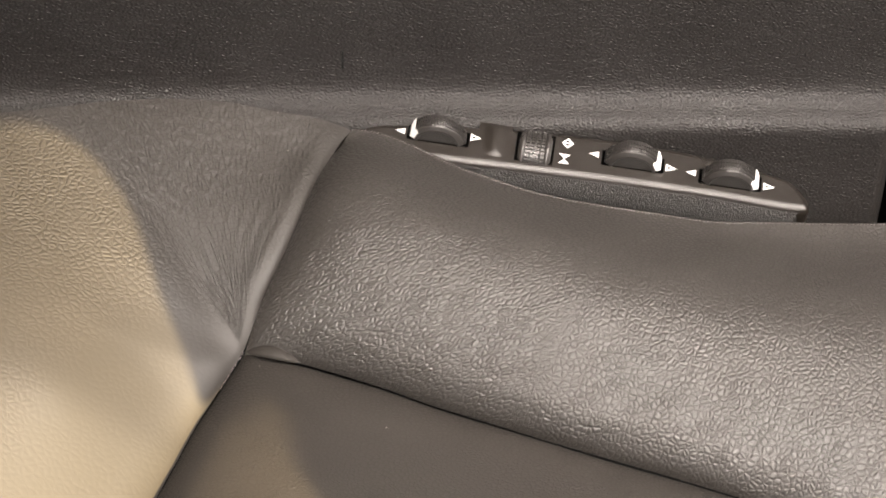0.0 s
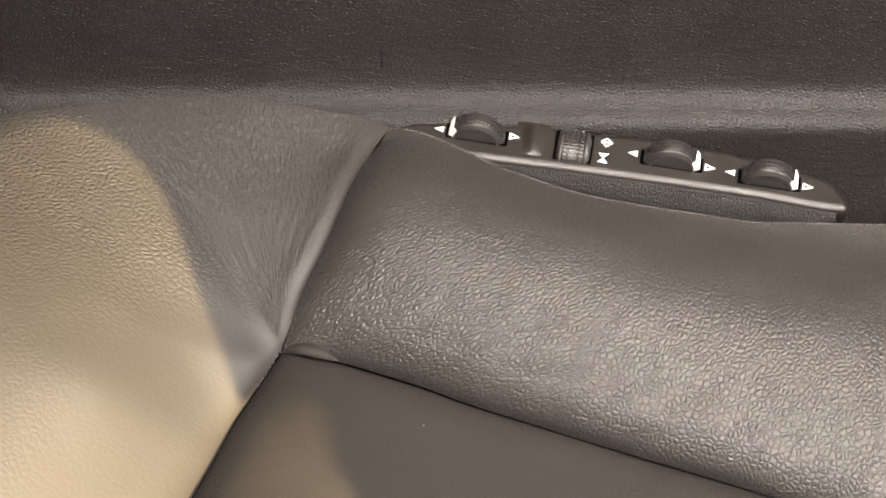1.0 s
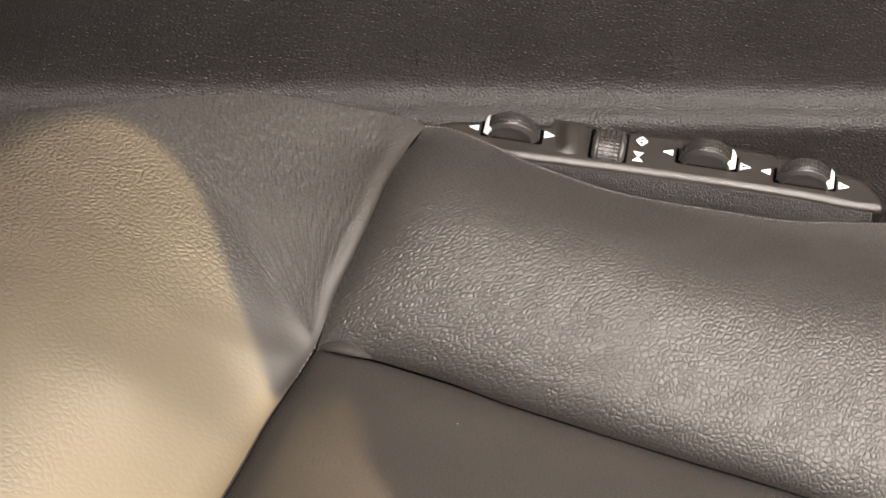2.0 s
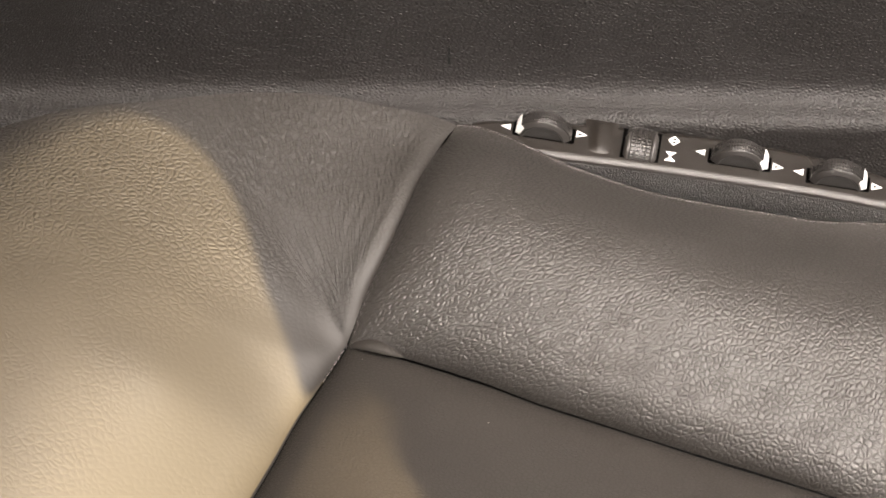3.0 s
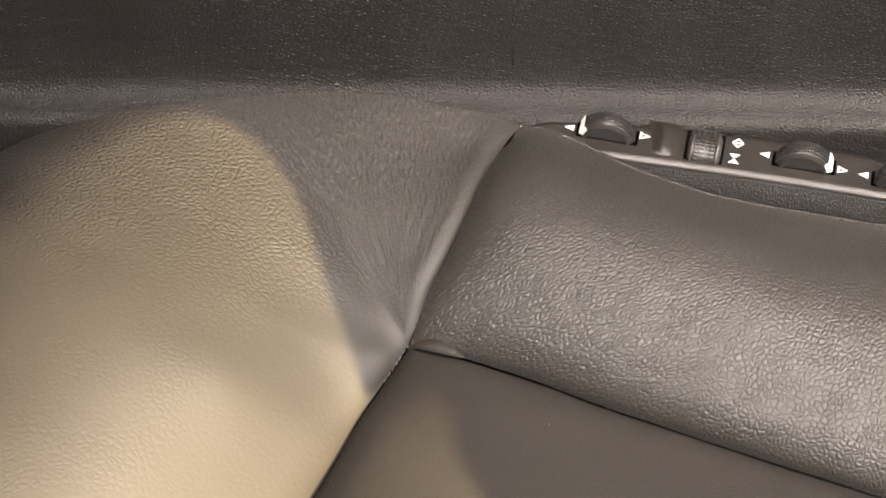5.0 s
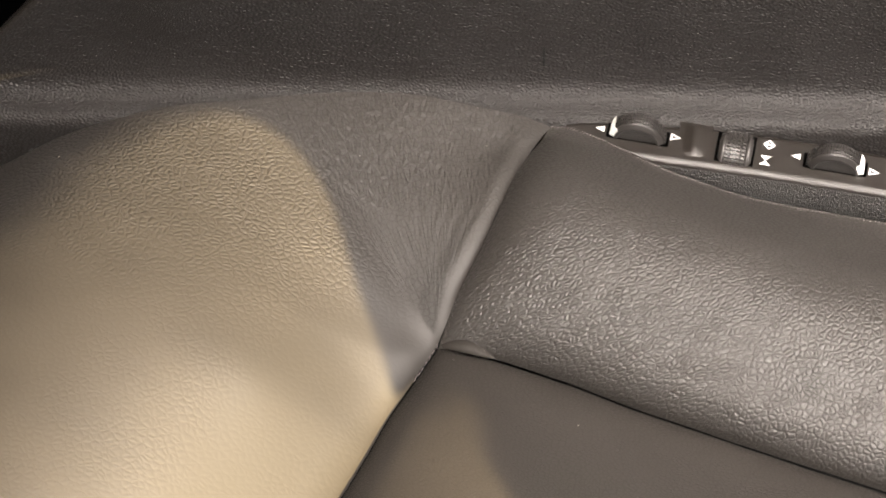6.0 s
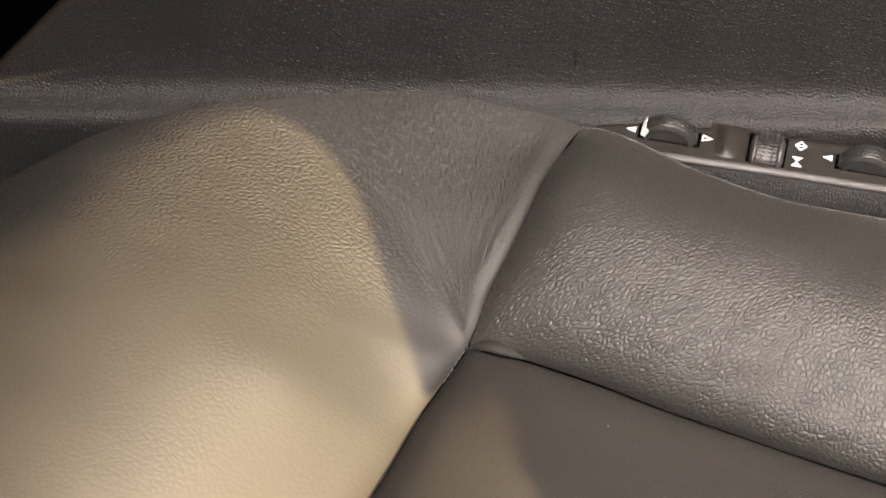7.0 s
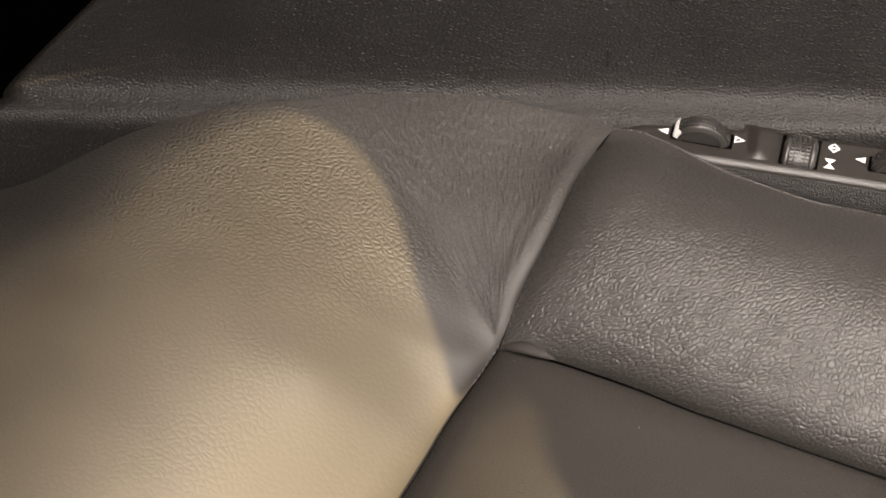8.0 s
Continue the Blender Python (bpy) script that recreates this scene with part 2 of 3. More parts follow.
def cushion_bolster():
    nu, nv = 300, 150
    g = coons(spline(INNER, nu), spline(OUTER, nu), spline(CROSS, nv), np.linspace(np.array(INNER[-1]) * MM, np.array(OUTER[-1]) * MM, nv))
    v = np.linspace(0, 1, nv)[None, :]
    d_left, s_left = distance(g[..., :2], spline(CROSS, 40))
    lip = np.clip(1 - v / 0.095, 0, 1)
    front = 0.58 * (1 - np.clip(1 - v / 0.45, 0, 1) ** 1.8) + 0.42 * np.sqrt(1 - lip ** 2 + 1e-6)
    back = np.cos((np.clip(v, 0.45, 1) - 0.45) / 0.55 * np.pi / 2) ** (1.15 + 0.55 * ease((g[..., 0] - 0.07) / 0.1))
    rise = np.where(v < 0.45, front, back)
    end = 1 - np.exp(-d_left / 0.016)
    g[..., 2] += 0.0165 * rise * (0.14 + 0.86 * end)
    g[..., 2] -= 0.0035 * ease((1 - v) / 0.1) * np.exp(-d_left / 0.006)
    g[..., 2] += 0.00015 * ripple(g[..., :2], 0.05, 3) * end * np.sin(np.pi * v)
    step = np.linalg.norm(np.diff(g, axis=1), axis=-1)
    run = np.concatenate([np.zeros((nu, 1)), np.cumsum(step, 1)], 1)
    uv = np.stack([g[..., 0], g[:, 60:61, 1] + run - run[:, 60:61]], -1)
    sheet("cushion_bolster", g, LEATHER_SIDE, car_seat, uvs={"flat": uv}, masks={"smoothness": 0.12 * ease((v - 0.62) / 0.35) + 0 * d_left, "open": ease((g[..., 0] - 0.6 * g[..., 1] - 0.085) / 0.07)})
    # side wall that drops from the stitched edge into the gap
    edge = spline(OUTER, 160)
    rows = [edge + np.array(o) * MM for o in ((0, 0, 0), (0.4, 1.4, -0.7), (0.6, 2.0, -2.5), (0.6, 2.0, -40))]
    sheet("side_wall", np.stack(rows, 1), LEATHER_MID, car_seat)


def cushion_middle():
    a, c = spline(INNER, 260), spline(CREASE, 180)
    g = a[:, None] + c[None] - a[0]
    da, _ = distance(g[..., :2], a)
    dc, _ = distance(g[..., :2], c)
    near, out = 1 - np.exp(-da / 0.004), 1 - np.exp(-dc / 0.025)
    g[..., 2] = 0.0150 + 0.003 * near * out + 0.008 * (1 - np.exp(-da / 0.030)) * out + 0.0055 * (1 - np.exp(-dc / 0.006))
    g[..., 2] += 0.0003 * ripple(g[..., :2], 0.05, 5) * out - 0.0040 * np.exp(-da / 0.0035) * ease(dc / 0.014)
    sheet("cushion_middle", g, LEATHER_MID, car_seat, masks={"smoothness": 0.15 + 0 * da})


# ---- seat backrest ----


def drape(pins, xy):
    """Height of an elastic sheet held at the pins (x, y, z in metres, and how far each may give), over a plan."""
    p = pins[:, :2] * 10
    q = xy.reshape(-1, 2) * 10

    def pull(a, b):
        r = ((a[:, None] - b[None]) ** 2).sum(-1)
        return 0.5 * r * np.log(r + 1e-12)

    n = len(p)
    flat = np.c_[np.ones(n), p]
    m = np.block([[pull(p, p) + np.diag(pins[:, 3]), flat], [flat.T, np.zeros((3, 3))]])
    w = np.linalg.solve(m, np.r_[pins[:, 2], np.zeros(3)])
    return (pull(q, p) @ w[:n] + np.c_[np.ones(len(q)), q] @ w[n:]).reshape(xy.shape[:2])


def padding():
    """Pins of the backrest's padding: its edges, how steeply it leaves them, and the fold."""
    pins = []

    def hold(points, give):
        pins.append(np.c_[points, np.full(len(points), give)])

    up = np.array((0, 0, 1.0))
    s = np.linspace(0, 1, 36)[:, None]
    rim, crease, cross, fold = spline(RIM, 36), spline(CREASE, 14), spline(CROSS, 14), spline(FOLD, 8)
    for edge in (rim, crease[1:], cross):
        hold(edge, 1e-6)
    hold((rim + np.array((0, -0.012, 0)) + (0.000 + 0.008 * ease((s - 0.30) / 0.3)) * up)[7:], 3e-3)
    k = ease(np.linspace(0.2, 1.8, 14))[:, None]
    for out, rise, first in ((0.012, 0.0130, 3), (0.034, 0.0350, 5), (0.060, 0.0500, 9)):
        hold((crease + out * np.array((-0.89, 0.46, 0)) + rise * k * up)[first:], 5e-3)
    hold((cross + np.array((-0.0092, 0.0040, -0.0005)))[4:11], 1e-3)
    hold(fold[1:], 5e-3)
    hold(np.array([(-130, -168, 55), (-200, -170, 60), (-290, -170, 46), (-292, -125, 46), (-292, -80, 36), (-292, -30, 10), (-182, -45, 57), (-182, -90, 65), (-182, -140, 65)]) * MM, 1e-2)
    return np.vstack(pins)


def backrest():
    nu, nv = 330, 300
    right = spline(CROSS[::-1] + CREASE[1:], nv)
    rim = spline(RIM, nu)
    corner = np.array((-290, -170, 46)) * MM
    left = np.linspace(rim[-1], corner, nv)
    low = np.linspace(right[-1], corner, nu)
    g = coons(rim, low, right, left)
    xy = g[..., :2]
    d_cross, _ = distance(xy, spline(CROSS, 60))
    d_crease, _ = distance(xy, spline(CREASE, 60))
    d_fold, s_fold = distance(xy, spline(FOLD, 50))
    d_rim, s_rim = distance(xy, rim)
    d_right = np.minimum(d_cross, d_crease)
    join = xy - np.array((-21.9, -51.5)) * MM
    r_join = np.linalg.norm(join, axis=-1)
    # broad padding, stretched from the rim over the lobe down to the seams
    g[..., 2] = drape(padding(), xy)
    # gathered fold that runs into the corner
    g[..., 2] -= 0.0034 * np.exp(-(d_fold / 0.0075) ** 2) * (1 - s_fold) ** 0.7 * ease(r_join / 0.022)
    # rolled rims
    x = np.clip(1 - d_right / 0.008, 0, 1)
    seam = ease((d_crease - d_cross) / 0.02 + 0.5)
    g[..., 2] += 0.0046 * np.sqrt(1 - x ** 2) * (1 - seam)
    x = np.clip(1 - d_cross / 0.0022, 0, 1)
    lip = 0.0006 * np.exp(-((d_cross - 0.0050) / 0.0035) ** 2) - 0.0024 * np.exp(-d_cross / 0.0026)
    g[..., 2] += (0.0012 * np.sqrt(1 - x ** 2) + lip * ease(r_join / 0.02) * ease((np.linalg.norm(xy - np.array((16, 38)) * MM, axis=-1) - 0.002) / 0.016)) * seam
    g[..., 2] += 0.00012 * ripple(xy, 0.05, 8) * ease(d_right / 0.02) * ease(d_rim / 0.03)
    # gathers fanning out of the corner
    ang = np.arctan2(join[..., 1], join[..., 0]) % (2 * np.pi)
    gusset = ease((2.55 - ang) / 0.35) * ease((ang - 1.1) / 0.1) * ease(r_join / 0.006) * ease((0.085 - r_join) / 0.05) * ease(d_cross / 0.006)
    g[..., 2] += 0.00012 * np.sin(ang * 60 + 3 * np.sin(r_join * 160)) * gusset * np.clip(r_join / 0.03, 0.3, 1)
    mask = ease((2.45 - ang) / 0.4) * ease((ang - 0.9) / 0.2) * ease((d_cross - np.minimum(0.12 * r_join, 0.004)) / (0.003 + 0.02 * r_join))
    flat = np.stack([xy[..., 0], xy[..., 1]], -1)
    fan = np.stack([ang * 0.105, r_join * 0.34], -1)
    smooth = 0.20 * ease((0.060 - r_join) / 0.030) * ease((r_join - 0.012) / 0.03) * mask + 0.45 * ease((0.045 - d_crease) / 0.03) * ease(1 - mask) + 0.9 * np.exp(-d_cross / (0.0015 + 0.05 * r_join)) + 0.84 * ease((0.0 - xy[..., 1]) / 0.08) * (1 - mask)
    low = xy - np.array((-12, -135)) * MM
    net = np.stack([np.arctan2(low[..., 0], low[..., 1]) * 0.165, np.linalg.norm(low, axis=-1) * 0.34], -1)
    sheet("backrest_bolster", g, LEATHER_BACK, car_seat, uvs={"flat": flat, "fan": fan, "net": net}, masks={"wrinkle": mask, "spread": ease((r_join - 0.025) / 0.035), "smoothness": np.clip(smooth, 0, 1), "open": np.ones_like(d_rim)})
    # outer side of the bolster, rolling down behind the rim
    rows = [g[:, 0] + np.array(o) * MM for o in ((0, 14, -120), (0, 9, -70), (0, 4, -28), (0, 1.5, -9), (0, 0, 0))]
    sheet("side_panel", np.stack(rows, 1), LEATHER_MID, car_seat)



cushion_bolster()
cushion_middle()
backrest()



def stitches(name, points, pitch, lift, lean, parent, radius=0.00042, label="pale thread stitch", tilt=0.0):
    """A row of thread stitches along a seam, one small capsule each."""
    p = spline(points, 400)
    length = np.linalg.norm(np.diff(p, axis=0), axis=1).sum()
    count = int(length / pitch)
    bm = bmesh.new()
    m = Matrix.Diagonal((pitch * 0.43, radius, radius, 1))
    bmesh.ops.create_icosphere(bm, subdivisions=2, radius=1.0, matrix=m)
    me = bpy.data.meshes.new(name)
    bm.to_mesh(me)
    bm.free()
    me.materials.append(THREAD)
    me.polygons.foreach_set("use_smooth", [True] * len(me.polygons))
    rng = random.Random(len(points))
    for k in range(count):
        i = int((k + 0.5) / count * 399)
        d = Vector(p[min(i + 2, 399)] - p[max(i - 2, 0)]).normalized()
        q = d.to_track_quat("X", "Z").to_matrix().to_4x4()
        ob = new(name, me)
        ob.parent = parent
        ob.matrix_world = Matrix.Translation(Vector(p[i]) + Vector((lean[0], lean[1], lift)) * MM) @ q @ pose(0, 0, 0, 0, rng.uniform(-14, 14), tilt + rng.uniform(-18, 18))
        if k == 0:
            ob["label"] = label


stitches("stitch", OUTER, 0.0012, 0.10, (0.0, 0.3), car_seat, 0.00014, tilt=30)
stitches("stitch", RIM[:3], 0.0034, 0.05, (0.0, -0.2), car_seat, 0.00012, tilt=0)
stitches("stitch", CREASE[:2], 0.0024, 0.3, (0.4, 0.2), car_seat, 0.00011, tilt=10)
stitches("stitch", CROSS[:6], 0.0032, -0.6, (0.9, -0.3), car_seat, 0.00006, tilt=20)


def pucker():
    """Small pinched lens of leather where the seams meet, with a few fine wrinkles at its tail."""
    c = spline([(-20.8, -51.6, 18.0), (-15.0, -53.0, 20.2), (-9.5, -54.6, 20.4), (-2.0, -56.6, 18.0)], 80)
    s = np.linspace(0, 1, 80)
    w = (np.sin(np.pi * s ** 0.85) ** 0.7)[:, None]
    rows = []
    for o in np.linspace(-1, 1, 21):
        crimp = 0.00022 * ease((s - 0.45) / 0.3) * np.sin(34 * s + 2.2 * o) * (1 - o * o)
        rows.append(c + w * np.array((0.3, 1.0, 0)) * o * 0.0023 + w * np.array((0, 0, 1)) * (0.0017 * math.sqrt(1 - 0.97 * o * o) - 0.0004) + np.array((0, 0, 1)) * crimp[:, None])
    sheet("pinched_fold", np.stack(rows, 1), LEATHER_MID, car_seat, "small pale pinched leather fold", masks={"smoothness": np.full((80, 21), 0.85)})


pucker()

# ---- trim panel behind the seat ----
trim_panel = tagged(new("trim_panel"), "black grained plastic car trim panel with moulded ledge", "trim panel")


def trim():
    profile = spline([(0, 150, 420), (0, 118, 280), (0, 100, 200), (0, 86, 130), (0, 73, 72), (0, 66, 45), (0, 62, 31), (0, 58, 21), (0, 53, 17.5), (0, 48.5, 16.5), (0, 46.0, 15), (0, 44.8, 13), (0, 43.4, 9), (0, 40.5, 0), (0, 31, -30), (0, 18, -80)], 240)
    xs = np.linspace(-330, 260, 420) * MM
    g = np.empty((len(xs), len(profile), 3))
    x, z = xs[:, None], profile[None, :, 2]
    g[..., 0] = x
    g[..., 1] = profile[None, :, 1] - 0.018 * np.maximum(x, 0)
    g[..., 2] = z
    # the upper wall turns away behind the seat, the lower one ends in a gap in front
    g[..., 0] = x + 1.03 * (np.clip(z, 0.020, 0.095) - 0.020) * ease((-0.10 - x) / 0.08)
    past = np.maximum(0, -0.199 - x) * ease((z - 0.0155) / 0.003)
    turn = np.clip(past / 0.016, 0, math.pi / 2)
    g[..., 0] += past - 0.016 * np.sin(turn)
    back = 0.016 * (1 - np.cos(turn)) + np.maximum(0, past - 0.016 * math.pi / 2)
    g[..., 1] += back
    g[..., 2] -= 2.0 * back
    past = np.maximum(0, x - 0.212) * ease((0.015 - z) / 0.006)
    g[..., 1] += np.minimum(past ** 2 / (past + 0.02) * 6.0, 0.15)
    run = np.r_[0, np.cumsum(np.linalg.norm(np.diff(profile, axis=0), axis=1))]
    uv = np.stack(np.broadcast_arrays(xs[:, None], run[None, :]), -1)
    sheet("panel_skin", g, TRIM, trim_panel, uvs={"flat": uv}, thick=0.003)


trim()


def scratch():
    """Short upright nick in the trim's skin."""
    bm = bmesh.new()
    prism_mm = [(-0.30, -3.6), (0.0, -4.0), (0.25, -3.4), (0.30, 0.5), (0.18, 3.6), (-0.10, 4.0), (-0.22, 2.0)]
    lo = [bm.verts.new((x * MM, y * MM, -0.0006)) for x, y in prism_mm]
    hi = [bm.verts.new((1.3 * x * MM, y * MM, 0.0005)) for x, y in prism_mm]
    bm.faces.new(lo[::-1])
    bm.faces.new(hi)
    for k in range(7):
        bm.faces.new((lo[k], lo[(k + 1) % 7], hi[(k + 1) % 7], hi[k]))
    bmesh.ops.recalc_face_normals(bm, faces=bm.faces)
    ob = part("nick", bm, DARK, trim_panel, "thin dark nick", smooth=False)
    ob.matrix_world = pose(0.0136, 0.0623, 0.0328, 72.5)


scratch()


# ---- control panel ----
control_panel = tagged(new("seat_control_panel"), "black plastic seat adjuster panel with four knurled thumbwheels", "control panel")
TOP = 18.0
LEN = Vector((131, -27, 0)).normalized()
ACROSS = Vector((-LEN.y, LEN.x, 0))
UP = Vector((0, 0, 1))


def local(x, y, z=TOP):
    """Matrix with x along the panel, y across it away from the seat, z up, at a place in millimetres."""
    return Matrix.Translation(Vector((x, y, z)) * MM) @ Matrix((LEN, ACROSS, UP)).transposed().to_4x4()


def prism(bm, outline, z0, z1, bevel=0.0, segments=3):
    lo = [bm.verts.new((x * MM, y * MM, z0 * MM)) for x, y in outline]
    hi = [bm.verts.new((x * MM, y * MM, z1 * MM)) for x, y in outline]
    n = len(outline)
    bm.faces.new(lo[::-1])
    cap = bm.faces.new(hi)
    for k in range(n):
        bm.faces.new((lo[k], lo[(k + 1) % n], hi[(k + 1) % n], hi[k]))
    bmesh.ops.recalc_face_normals(bm, faces=bm.faces)
    if bevel:
        bmesh.ops.bevel(bm, geom=list(cap.edges), offset=bevel * MM, segments=segments, affect="EDGES", profile=0.5)


def housing():
    front = [(23, 34), (40, 29), (92, 19.8), (141, 10.2), (166, 4)]
    end = [(172, 3), (176, 2.5), (178, 6), (175, 13), (169, 18.5)]
    back = [(141, 29), (114, 35.5), (89, 40), (69, 42.5), (45, 44.5), (30, 45), (24, 44.5), (20, 42)]
    curve = spline([(x, y, 0) for x, y in front + end + back + front[:1]], 150)[:-1] / MM
    q = curve[:, :2]
    d = np.roll(q, -1, 0) - np.roll(q, 1, 0)
    inward = np.stack([-d[:, 1], d[:, 0]], 1) / np.linalg.norm(d, axis=1)[:, None]
    r = 3.2
    steps = [(0.0, -20.0), (0.0, TOP - r)] + [(r * (1 - math.cos(a)), TOP - r * (1 - math.sin(a))) for a in np.linspace(0.2, math.pi / 2, 7)]
    bm = bmesh.new()
    rings = [[bm.verts.new((*(o * MM), z * MM)) for o in q + inward * k] for k, z in steps]
    n = len(q)
    for a, b in zip(rings, rings[1:]):
        for k in range(n):
            bm.faces.new((a[k], a[(k + 1) % n], b[(k + 1) % n], b[k]))
    bmesh.ops.recalc_face_normals(bm, faces=bm.faces)
    part("housing", bm, HOUSING, control_panel)
    bm = bmesh.new()
    bm.faces.new([bm.verts.new((*(o * MM), (TOP + 0.01) * MM)) for o in q + inward * (r - 0.3)])
    bmesh.ops.triangulate(bm, faces=bm.faces)
    part("top_plate", bm, HOUSING, control_panel, smooth=False)
    skirt = spline([(x, y, 0) for x, y in front + [(171, 3.0), (175.5, 2.2)]], 60)
    fade = ease(np.linspace(1, 0, 60) / 0.03)[:, None]
    g = np.stack([skirt + np.array((0, 0, z * MM)) + np.array((0, MM, 0)) * (o * fade + 1.2 * (1 - fade)) for o, z in ((0.5, 16.2), (-0.5, 15.8), (-3.5, 0), (-7, -20))], 1)
    sheet("skirt", g, SKIRT, control_panel, "coarse matt black front skirt")


def wheel(x, y, dark_side):
    """Half-sunk knurled wheel that stands on edge along the panel."""
    m = local(x, y, TOP - 0.7)
    R, half = 10.0, 3.4
    bm = bmesh.new()
    n = 72
    rings = []
    profile = ((-half + 0.6, 0.0), (-half + 0.6, R - 3.2), (-half + 0.5, R - 2.9), (-half + 0.1, R - 2.6), (-half, R - 2.3), (-half + 0.1, R - 2.0), (-half + 0.9, R - 1.0), (-half + 1.1, R - 0.5), (half - 0.6, R - 0.5), (half, R - 1.0), (half, 0.0))
    for yy, r in profile:
        rings.append([bm.verts.new((r * MM * math.cos(a), yy * MM, r * MM * math.sin(a))) for a in np.linspace(0, 2 * np.pi, n, endpoint=False)])
    for r0, r1 in zip(rings, rings[1:]):
        for k in range(n):
            bm.faces.new((r0[k], r1[k], r1[(k + 1) % n], r0[(k + 1) % n]))
    bmesh.ops.remove_doubles(bm, verts=bm.verts, dist=1e-6)
    bmesh.ops.recalc_face_normals(bm, faces=bm.faces)
    w = part("thumbwheel", bm, KNOB, control_panel)
    w.matrix_world = m
    bm = bmesh.new()
    for k in range(32):
        a = math.pi * (k + 0.5) / 32
        for yy in (-1.55, 0.05, 1.65):
            q = Matrix.Rotation(-a, 4, "Y") @ pose((R - 0.25) * MM, yy * MM, 0)
            bmesh.ops.create_cube(bm, size=1.0, matrix=q @ Matrix.Diagonal((0.9 * MM, 1.2 * MM, 0.50 * MM, 1)))
    part("knurl", bm, KNOB, w, smooth=False)
    bm = bmesh.new()
    a0 = math.radians(158 if dark_side < 0 else 22)
    over = []
    for u in np.linspace(-1, 1, 9):
        across = ((half - 0.3, R + 0.25, 0.22), (-half + 1.2, R + 0.25, 0.25), (-half + 0.95, R - 0.85, 0.25), (-half + 0.42, R - 1.5, 0.20))
        over.append([bm.verts.new((r * MM * math.cos(a0 + k * u), yy * MM, r * MM * math.sin(a0 + k * u))) for yy, r, k in across])
    for a, b in zip(over, over[1:]):
        for k in range(3):
            bm.faces.new((a[k], a[k + 1], b[k + 1], b[k]))
    bmesh.ops.recalc_face_normals(bm, faces=bm.faces)
    part("index_mark", bm, WHITE, w, "white index mark")
    # black slab on the plate, its colour standing in for the slot's shade
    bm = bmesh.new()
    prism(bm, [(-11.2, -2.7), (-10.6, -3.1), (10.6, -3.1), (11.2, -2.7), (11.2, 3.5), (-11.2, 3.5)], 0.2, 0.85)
    s = part("slot_shade", bm, GAP_SHADE, control_panel, "flat black slab in place of slot shade round the wheel", smooth=False)
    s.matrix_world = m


def cross_wheel(x, y):
    """The wheel that turns across the panel."""
    m = local(x, y, TOP - 4.0)
    bm = bmesh.new()
    R, half, n = 8.5, 6.0, 48
    rings = []
    for xx, r in ((-half, 0.0), (-half, R - 1.9), (-half + 0.4, R - 1.1), (-half + 1.2, R - 0.4), (-half + 1.9, R - 0.2), (-half + 2.1, R - 0.7), (half - 2.1, R - 0.7), (half - 1.9, R - 0.2), (half - 1.2, R - 0.4), (half - 0.4, R - 1.1), (half, R - 1.9), (half, 0.0)):
        rings.append([bm.verts.new((xx * MM, r * MM * math.cos(a), r * MM * math.sin(a))) for a in np.linspace(0, 2 * np.pi, n, endpoint=False)])
    for r0, r1 in zip(rings, rings[1:]):
        for k in range(n):
            bm.faces.new((r0[k], r1[k], r1[(k + 1) % n], r0[(k + 1) % n]))
    bmesh.ops.remove_doubles(bm, verts=bm.verts, dist=1e-6)
    bmesh.ops.recalc_face_normals(bm, faces=bm.faces)
    w = part("thumbwheel", bm, KNOB, control_panel)
    w.matrix_world = m
    bm = bmesh.new()
    for k in range(20):
        a = math.pi * (k + 0.5) / 20
        for xx in (-2.85, -0.95, 0.95, 2.85):
            q = Matrix.Rotation(a, 4, "X") @ pose(xx * MM, (R - 0.35) * MM, 0)
            bmesh.ops.create_cube(bm, size=1.0, matrix=q @ Matrix.Diagonal((1.25 * MM, 1.0 * MM, 0.8 * MM, 1)))
    part("knurl", bm, KNOB, w, smooth=False)
    # no hole is cut here: a black slab gives the slot's shade
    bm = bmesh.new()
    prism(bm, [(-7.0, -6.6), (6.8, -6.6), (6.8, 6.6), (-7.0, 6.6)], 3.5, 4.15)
    s = part("slot_shade", bm, GAP_SHADE, control_panel, "flat black slab in place of slot shade round the wheel", smooth=False)
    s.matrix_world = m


def rib():
    """Raised rib across the panel between two wheels."""
    g = np.array([[(x, y, 1.3 * math.exp(-((x + 0.1 * y) / 2.7) ** 2) * (1 - (y / 7.5) ** 4) - 0.08) for y in np.linspace(-7.4, 7.4, 28)] for x in np.linspace(-6, 6, 36)]) * MM
    ob = sheet("rib", g, HOUSING, control_panel)
    ob.matrix_world = local(67.5, 36, TOP)


def symbol(name, x, y, loops, label):
    """A printed symbol: outlines in millimetres on the panel's top; a second loop cuts a hole."""
    bm = bmesh.new()
    for loop in loops:
        vs = [bm.verts.new((a * MM, b * MM, 0.12 * MM)) for a, b in loop]
        bm.faces.new(vs)
    bmesh.ops.recalc_face_normals(bm, faces=bm.faces)
    ob = part(name, bm, WHITE, control_panel, label, smooth=False)
    ob.matrix_world = local(x, y, TOP + 0.03)


def ring(outer, inner):
    n = len(outer)
    return [[outer[k], outer[(k + 1) % n], inner[(k + 1) % n], inner[k]] for k in range(n)]


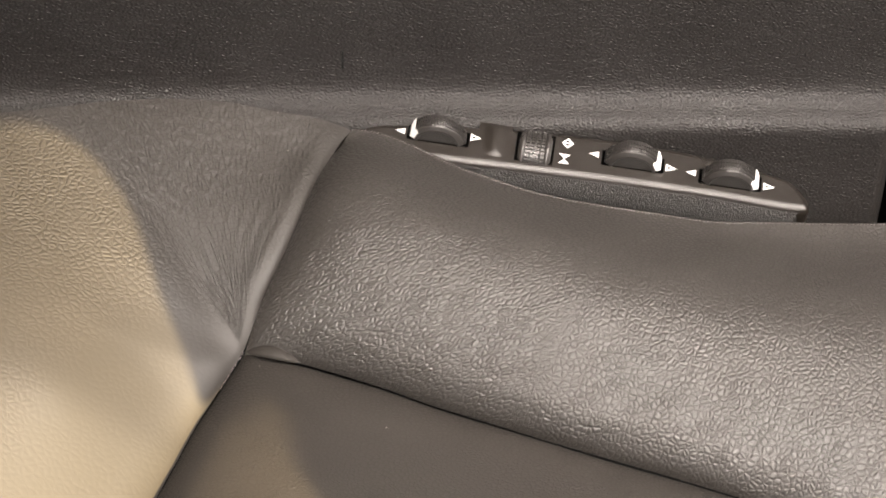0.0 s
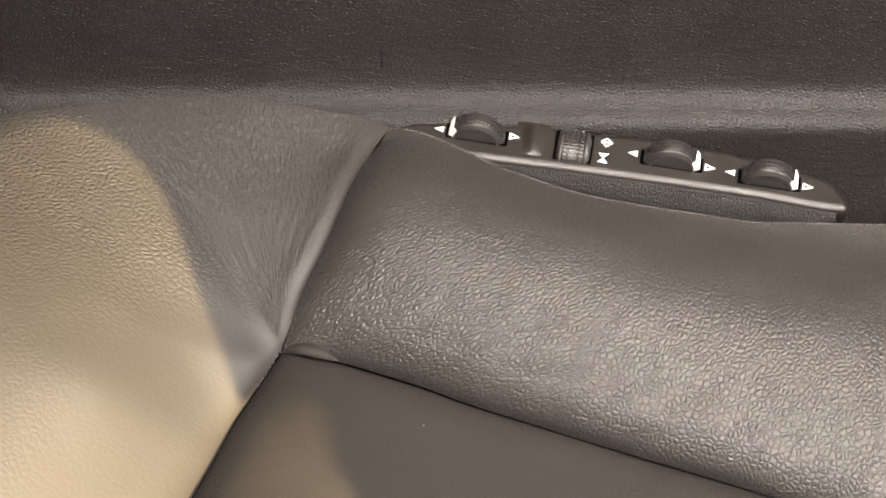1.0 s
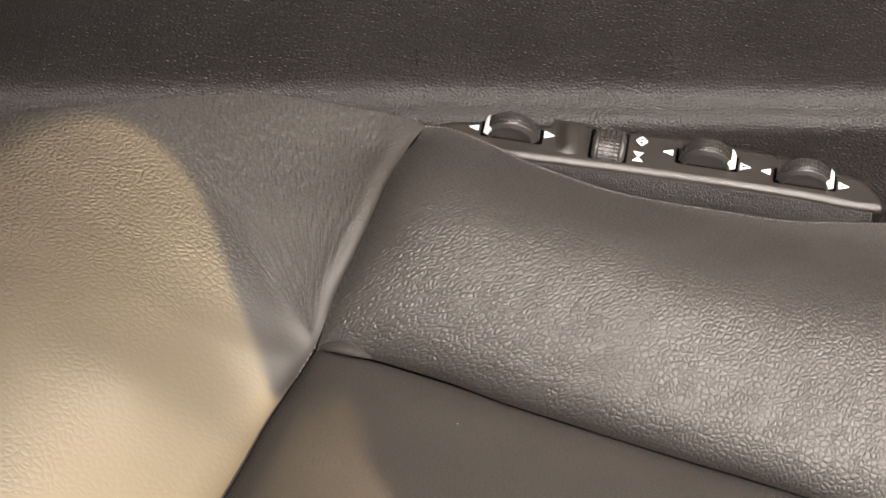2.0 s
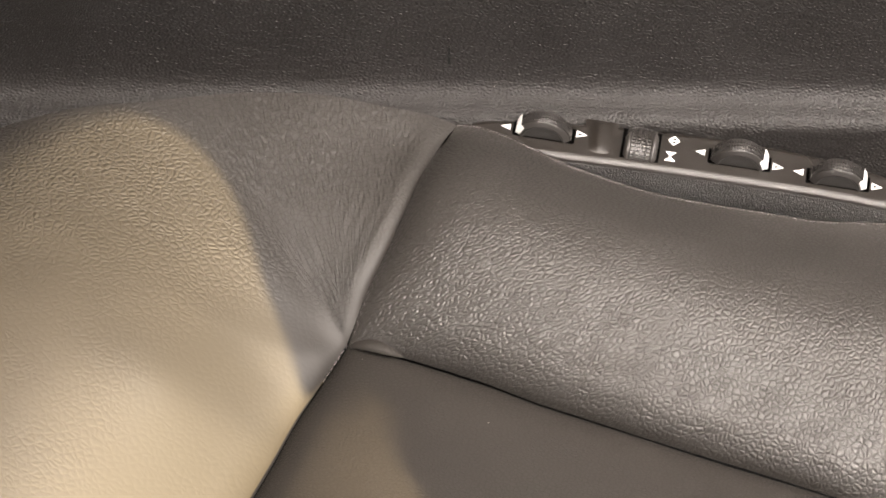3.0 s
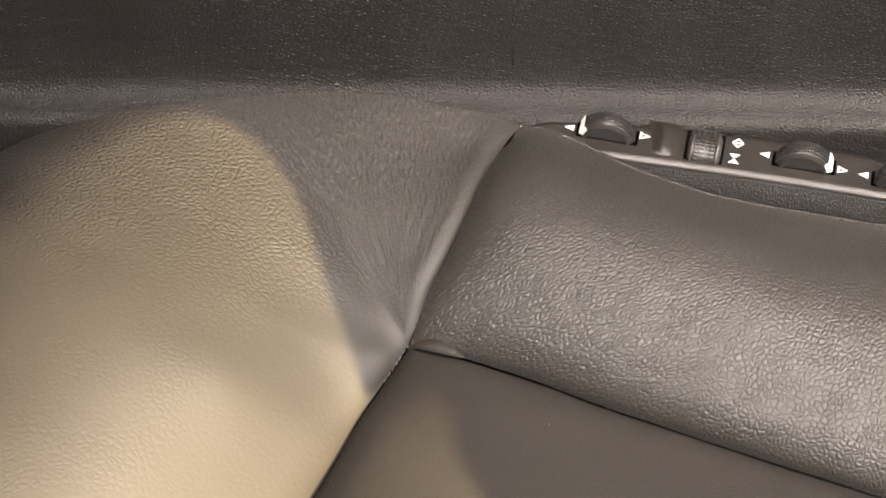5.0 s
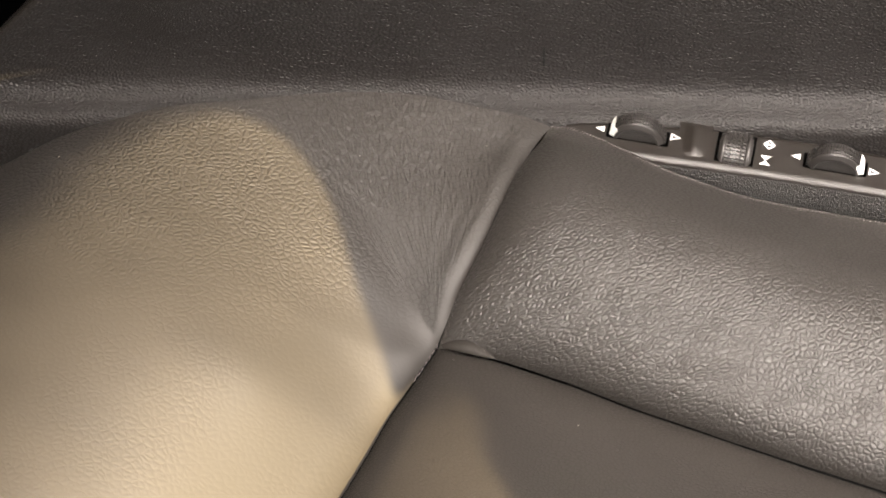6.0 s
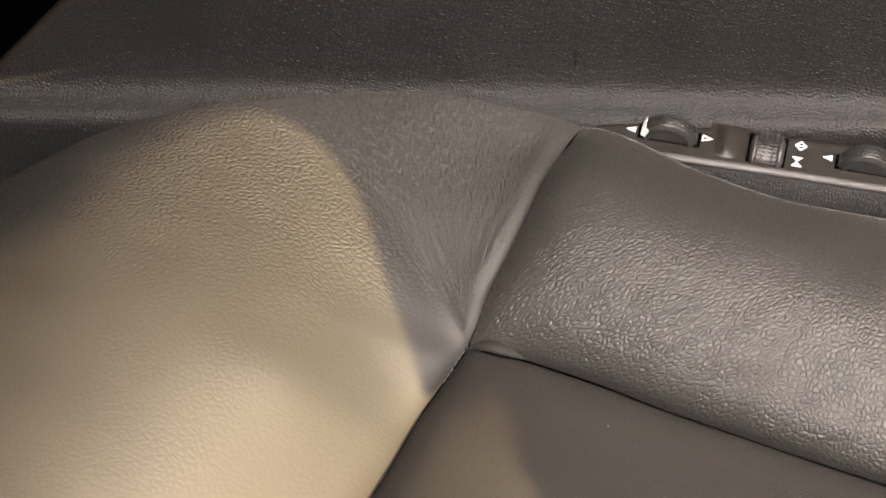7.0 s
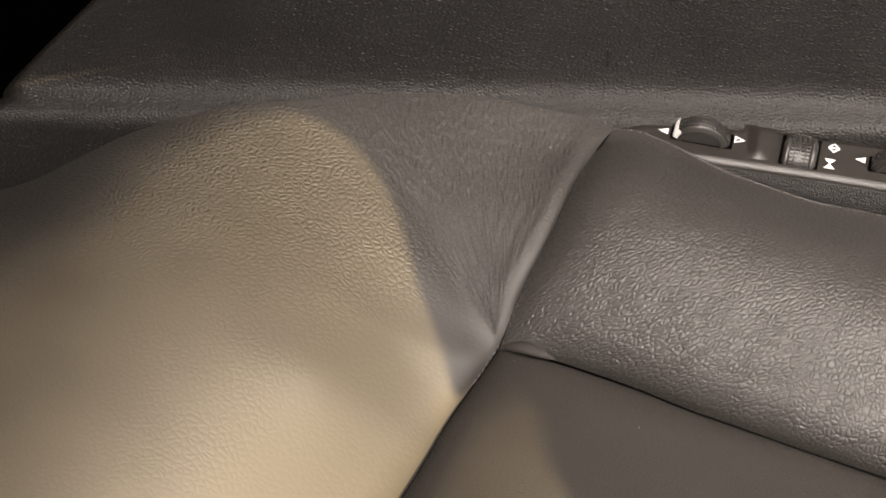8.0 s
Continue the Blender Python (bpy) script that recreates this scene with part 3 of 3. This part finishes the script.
LEFT_ARROW = [[(-1.9, 0.0), (1.7, 1.4), (1.7, -1.4)]]
RIGHT_ARROW = ring([(2.0, 0.0), (-1.9, 1.6), (-1.9, -1.6)], [(0.7, 0.0), (-1.3, 0.75), (-1.3, -0.75)])
DIAMOND = ring([(2.2, 0.0), (0, 2.2), (-2.2, 0), (0, -2.2)], [(1.5, 0.0), (0, 1.5), (-1.5, 0), (0, -1.5)]) + [[(-1.4, -0.25), (1.4, -0.25), (1.4, 0.25), (-1.4, 0.25)]]
HOURGLASS = [[(-2.0, 2.1), (0.0, 0.0), (2.0, 2.1)], [(-2.0, -2.1), (2.0, -2.1), (0.0, 0.0)]]

housing()
rib()
wheel(47.5, 38, -1)
wheel(116.5, 25, 1)
wheel(150.5, 16, 1)
cross_wheel(82, 32)
for x, y in ((34, 41), (103, 29), (137, 20)):
    symbol("left_arrow", x, y, LEFT_ARROW, "white solid arrow")
for x, y in ((61, 37), (130, 22), (164, 13)):
    symbol("right_arrow", x, y, RIGHT_ARROW, "white outlined arrow")
symbol("diamond_symbol", 94, 34, DIAMOND, "white outlined diamond")
symbol("hourglass_symbol", 92, 27, HOURGLASS, "white hourglass")


# ---- closing shell of the cabin, added round the seat ----
def shell(name, lo, hi, material, label):
    bm = bmesh.new()
    box(bm, lo, hi)
    return tagged(part(name, bm, material, smooth=False), label, "cabin lining", kind="structure")


shell("floor", (-1.2, -1.2, -0.30), (1.3, 0.6, -0.26), DARK, "black carpet on the car floor")
# coloured near-black in place of the shade behind the trim
shell("wall_north", (-1.2, 0.40, -0.26), (1.3, 0.44, 1.0), GAP_SHADE, "black sheet in place of shade at the cabin side")


# black sheets added where the gaps at the trim's ends fall into shade
shell("shade_sheet_front", (0.188, 0.085, -0.16), (0.50, 0.09, 0.012), GAP_SHADE, "black sheet in place of shade in the gap beside the trim")
shell("shade_sheet_rear", (-0.60, 0.135, -0.10), (-0.10, 0.14, 0.34), GAP_SHADE, "black sheet in place of shade behind the trim panel")
# unseen wall and ceiling, added to close the cabin against the sky's light
shell("wall_west", (-1.24, -1.2, -0.26), (-1.2, 0.44, 1.0), LINER, "unseen grey sheet added to close the cabin rear")
shell("ceiling", (-1.2, -0.40, 1.0), (0.05, 0.44, 1.03), LINER, "unseen grey sheet added to close the cabin top")


def sun_blocker():
    """Added unseen panel on the sun's side: its opening is cut to shape the sun patch on the backrest."""
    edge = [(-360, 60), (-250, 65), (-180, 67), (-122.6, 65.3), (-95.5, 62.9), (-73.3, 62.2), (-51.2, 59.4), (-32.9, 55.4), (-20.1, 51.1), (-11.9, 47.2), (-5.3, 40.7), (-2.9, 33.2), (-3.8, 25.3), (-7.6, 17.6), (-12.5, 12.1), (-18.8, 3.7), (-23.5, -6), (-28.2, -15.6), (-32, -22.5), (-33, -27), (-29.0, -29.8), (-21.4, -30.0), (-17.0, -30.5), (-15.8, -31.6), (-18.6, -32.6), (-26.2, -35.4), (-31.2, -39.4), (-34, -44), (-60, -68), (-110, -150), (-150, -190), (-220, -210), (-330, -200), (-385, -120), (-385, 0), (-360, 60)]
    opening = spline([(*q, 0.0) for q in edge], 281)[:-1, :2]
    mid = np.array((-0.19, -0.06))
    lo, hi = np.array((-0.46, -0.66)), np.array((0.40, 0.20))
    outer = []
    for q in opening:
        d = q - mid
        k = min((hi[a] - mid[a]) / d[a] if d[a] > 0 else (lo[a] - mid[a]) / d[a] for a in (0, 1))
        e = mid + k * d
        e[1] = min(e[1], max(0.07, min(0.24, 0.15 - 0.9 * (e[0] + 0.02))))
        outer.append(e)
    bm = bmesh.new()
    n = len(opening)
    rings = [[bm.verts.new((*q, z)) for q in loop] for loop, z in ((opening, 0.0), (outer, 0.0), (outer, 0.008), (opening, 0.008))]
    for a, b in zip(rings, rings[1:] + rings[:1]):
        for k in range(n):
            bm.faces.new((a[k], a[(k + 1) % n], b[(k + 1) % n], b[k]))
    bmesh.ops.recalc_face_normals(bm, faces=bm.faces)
    ob = part("sun_blocker_panel", bm, DARK, smooth=False)
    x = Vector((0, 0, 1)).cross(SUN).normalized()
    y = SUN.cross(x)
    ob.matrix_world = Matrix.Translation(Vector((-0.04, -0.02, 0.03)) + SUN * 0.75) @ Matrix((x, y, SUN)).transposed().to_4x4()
    tagged(ob, "unseen dark panel added to shape the sun patch", "door", kind="structure")


sun_blocker()


# ---- dust on the leather and trim ----
def dust():
    bm = bmesh.new()
    bmesh.ops.create_icosphere(bm, subdivisions=1, radius=0.00020)
    for v in bm.verts:
        v.co *= 1 + 0.3 * math.sin(900 * v.co.x + 700 * v.co.y + 3)
    first = tagged(part("dust_speck", bm, DUST), "tiny pale speck of dust on dark surface", "dust", "dust specks")
    first.matrix_world = pose(0.0242, -0.0869, 0.0266)
    for x, y, z, k in ((-90.5, 17.4, 50.3, 0.9), (-148.8, -3.7, 57.3, 0.7), (-49.8, 10.7, 40.3, 0.8), (-6.3, 22.2, 31.4, 0.9), (-16.6, -58.4, 19.7, 0.7), (-9.7, 37.4, 33.6, 0.8), (9.2, -9.6, 41.4, 0.7), (30.1, 57.2, 20.9, 0.9), (155.3, 49.5, 17.4, 0.8)):
        copy_thing(first, pose(x * MM, y * MM, z * MM, 40 * k, 0, 90 * k)).scale = (k, k, k)


dust()
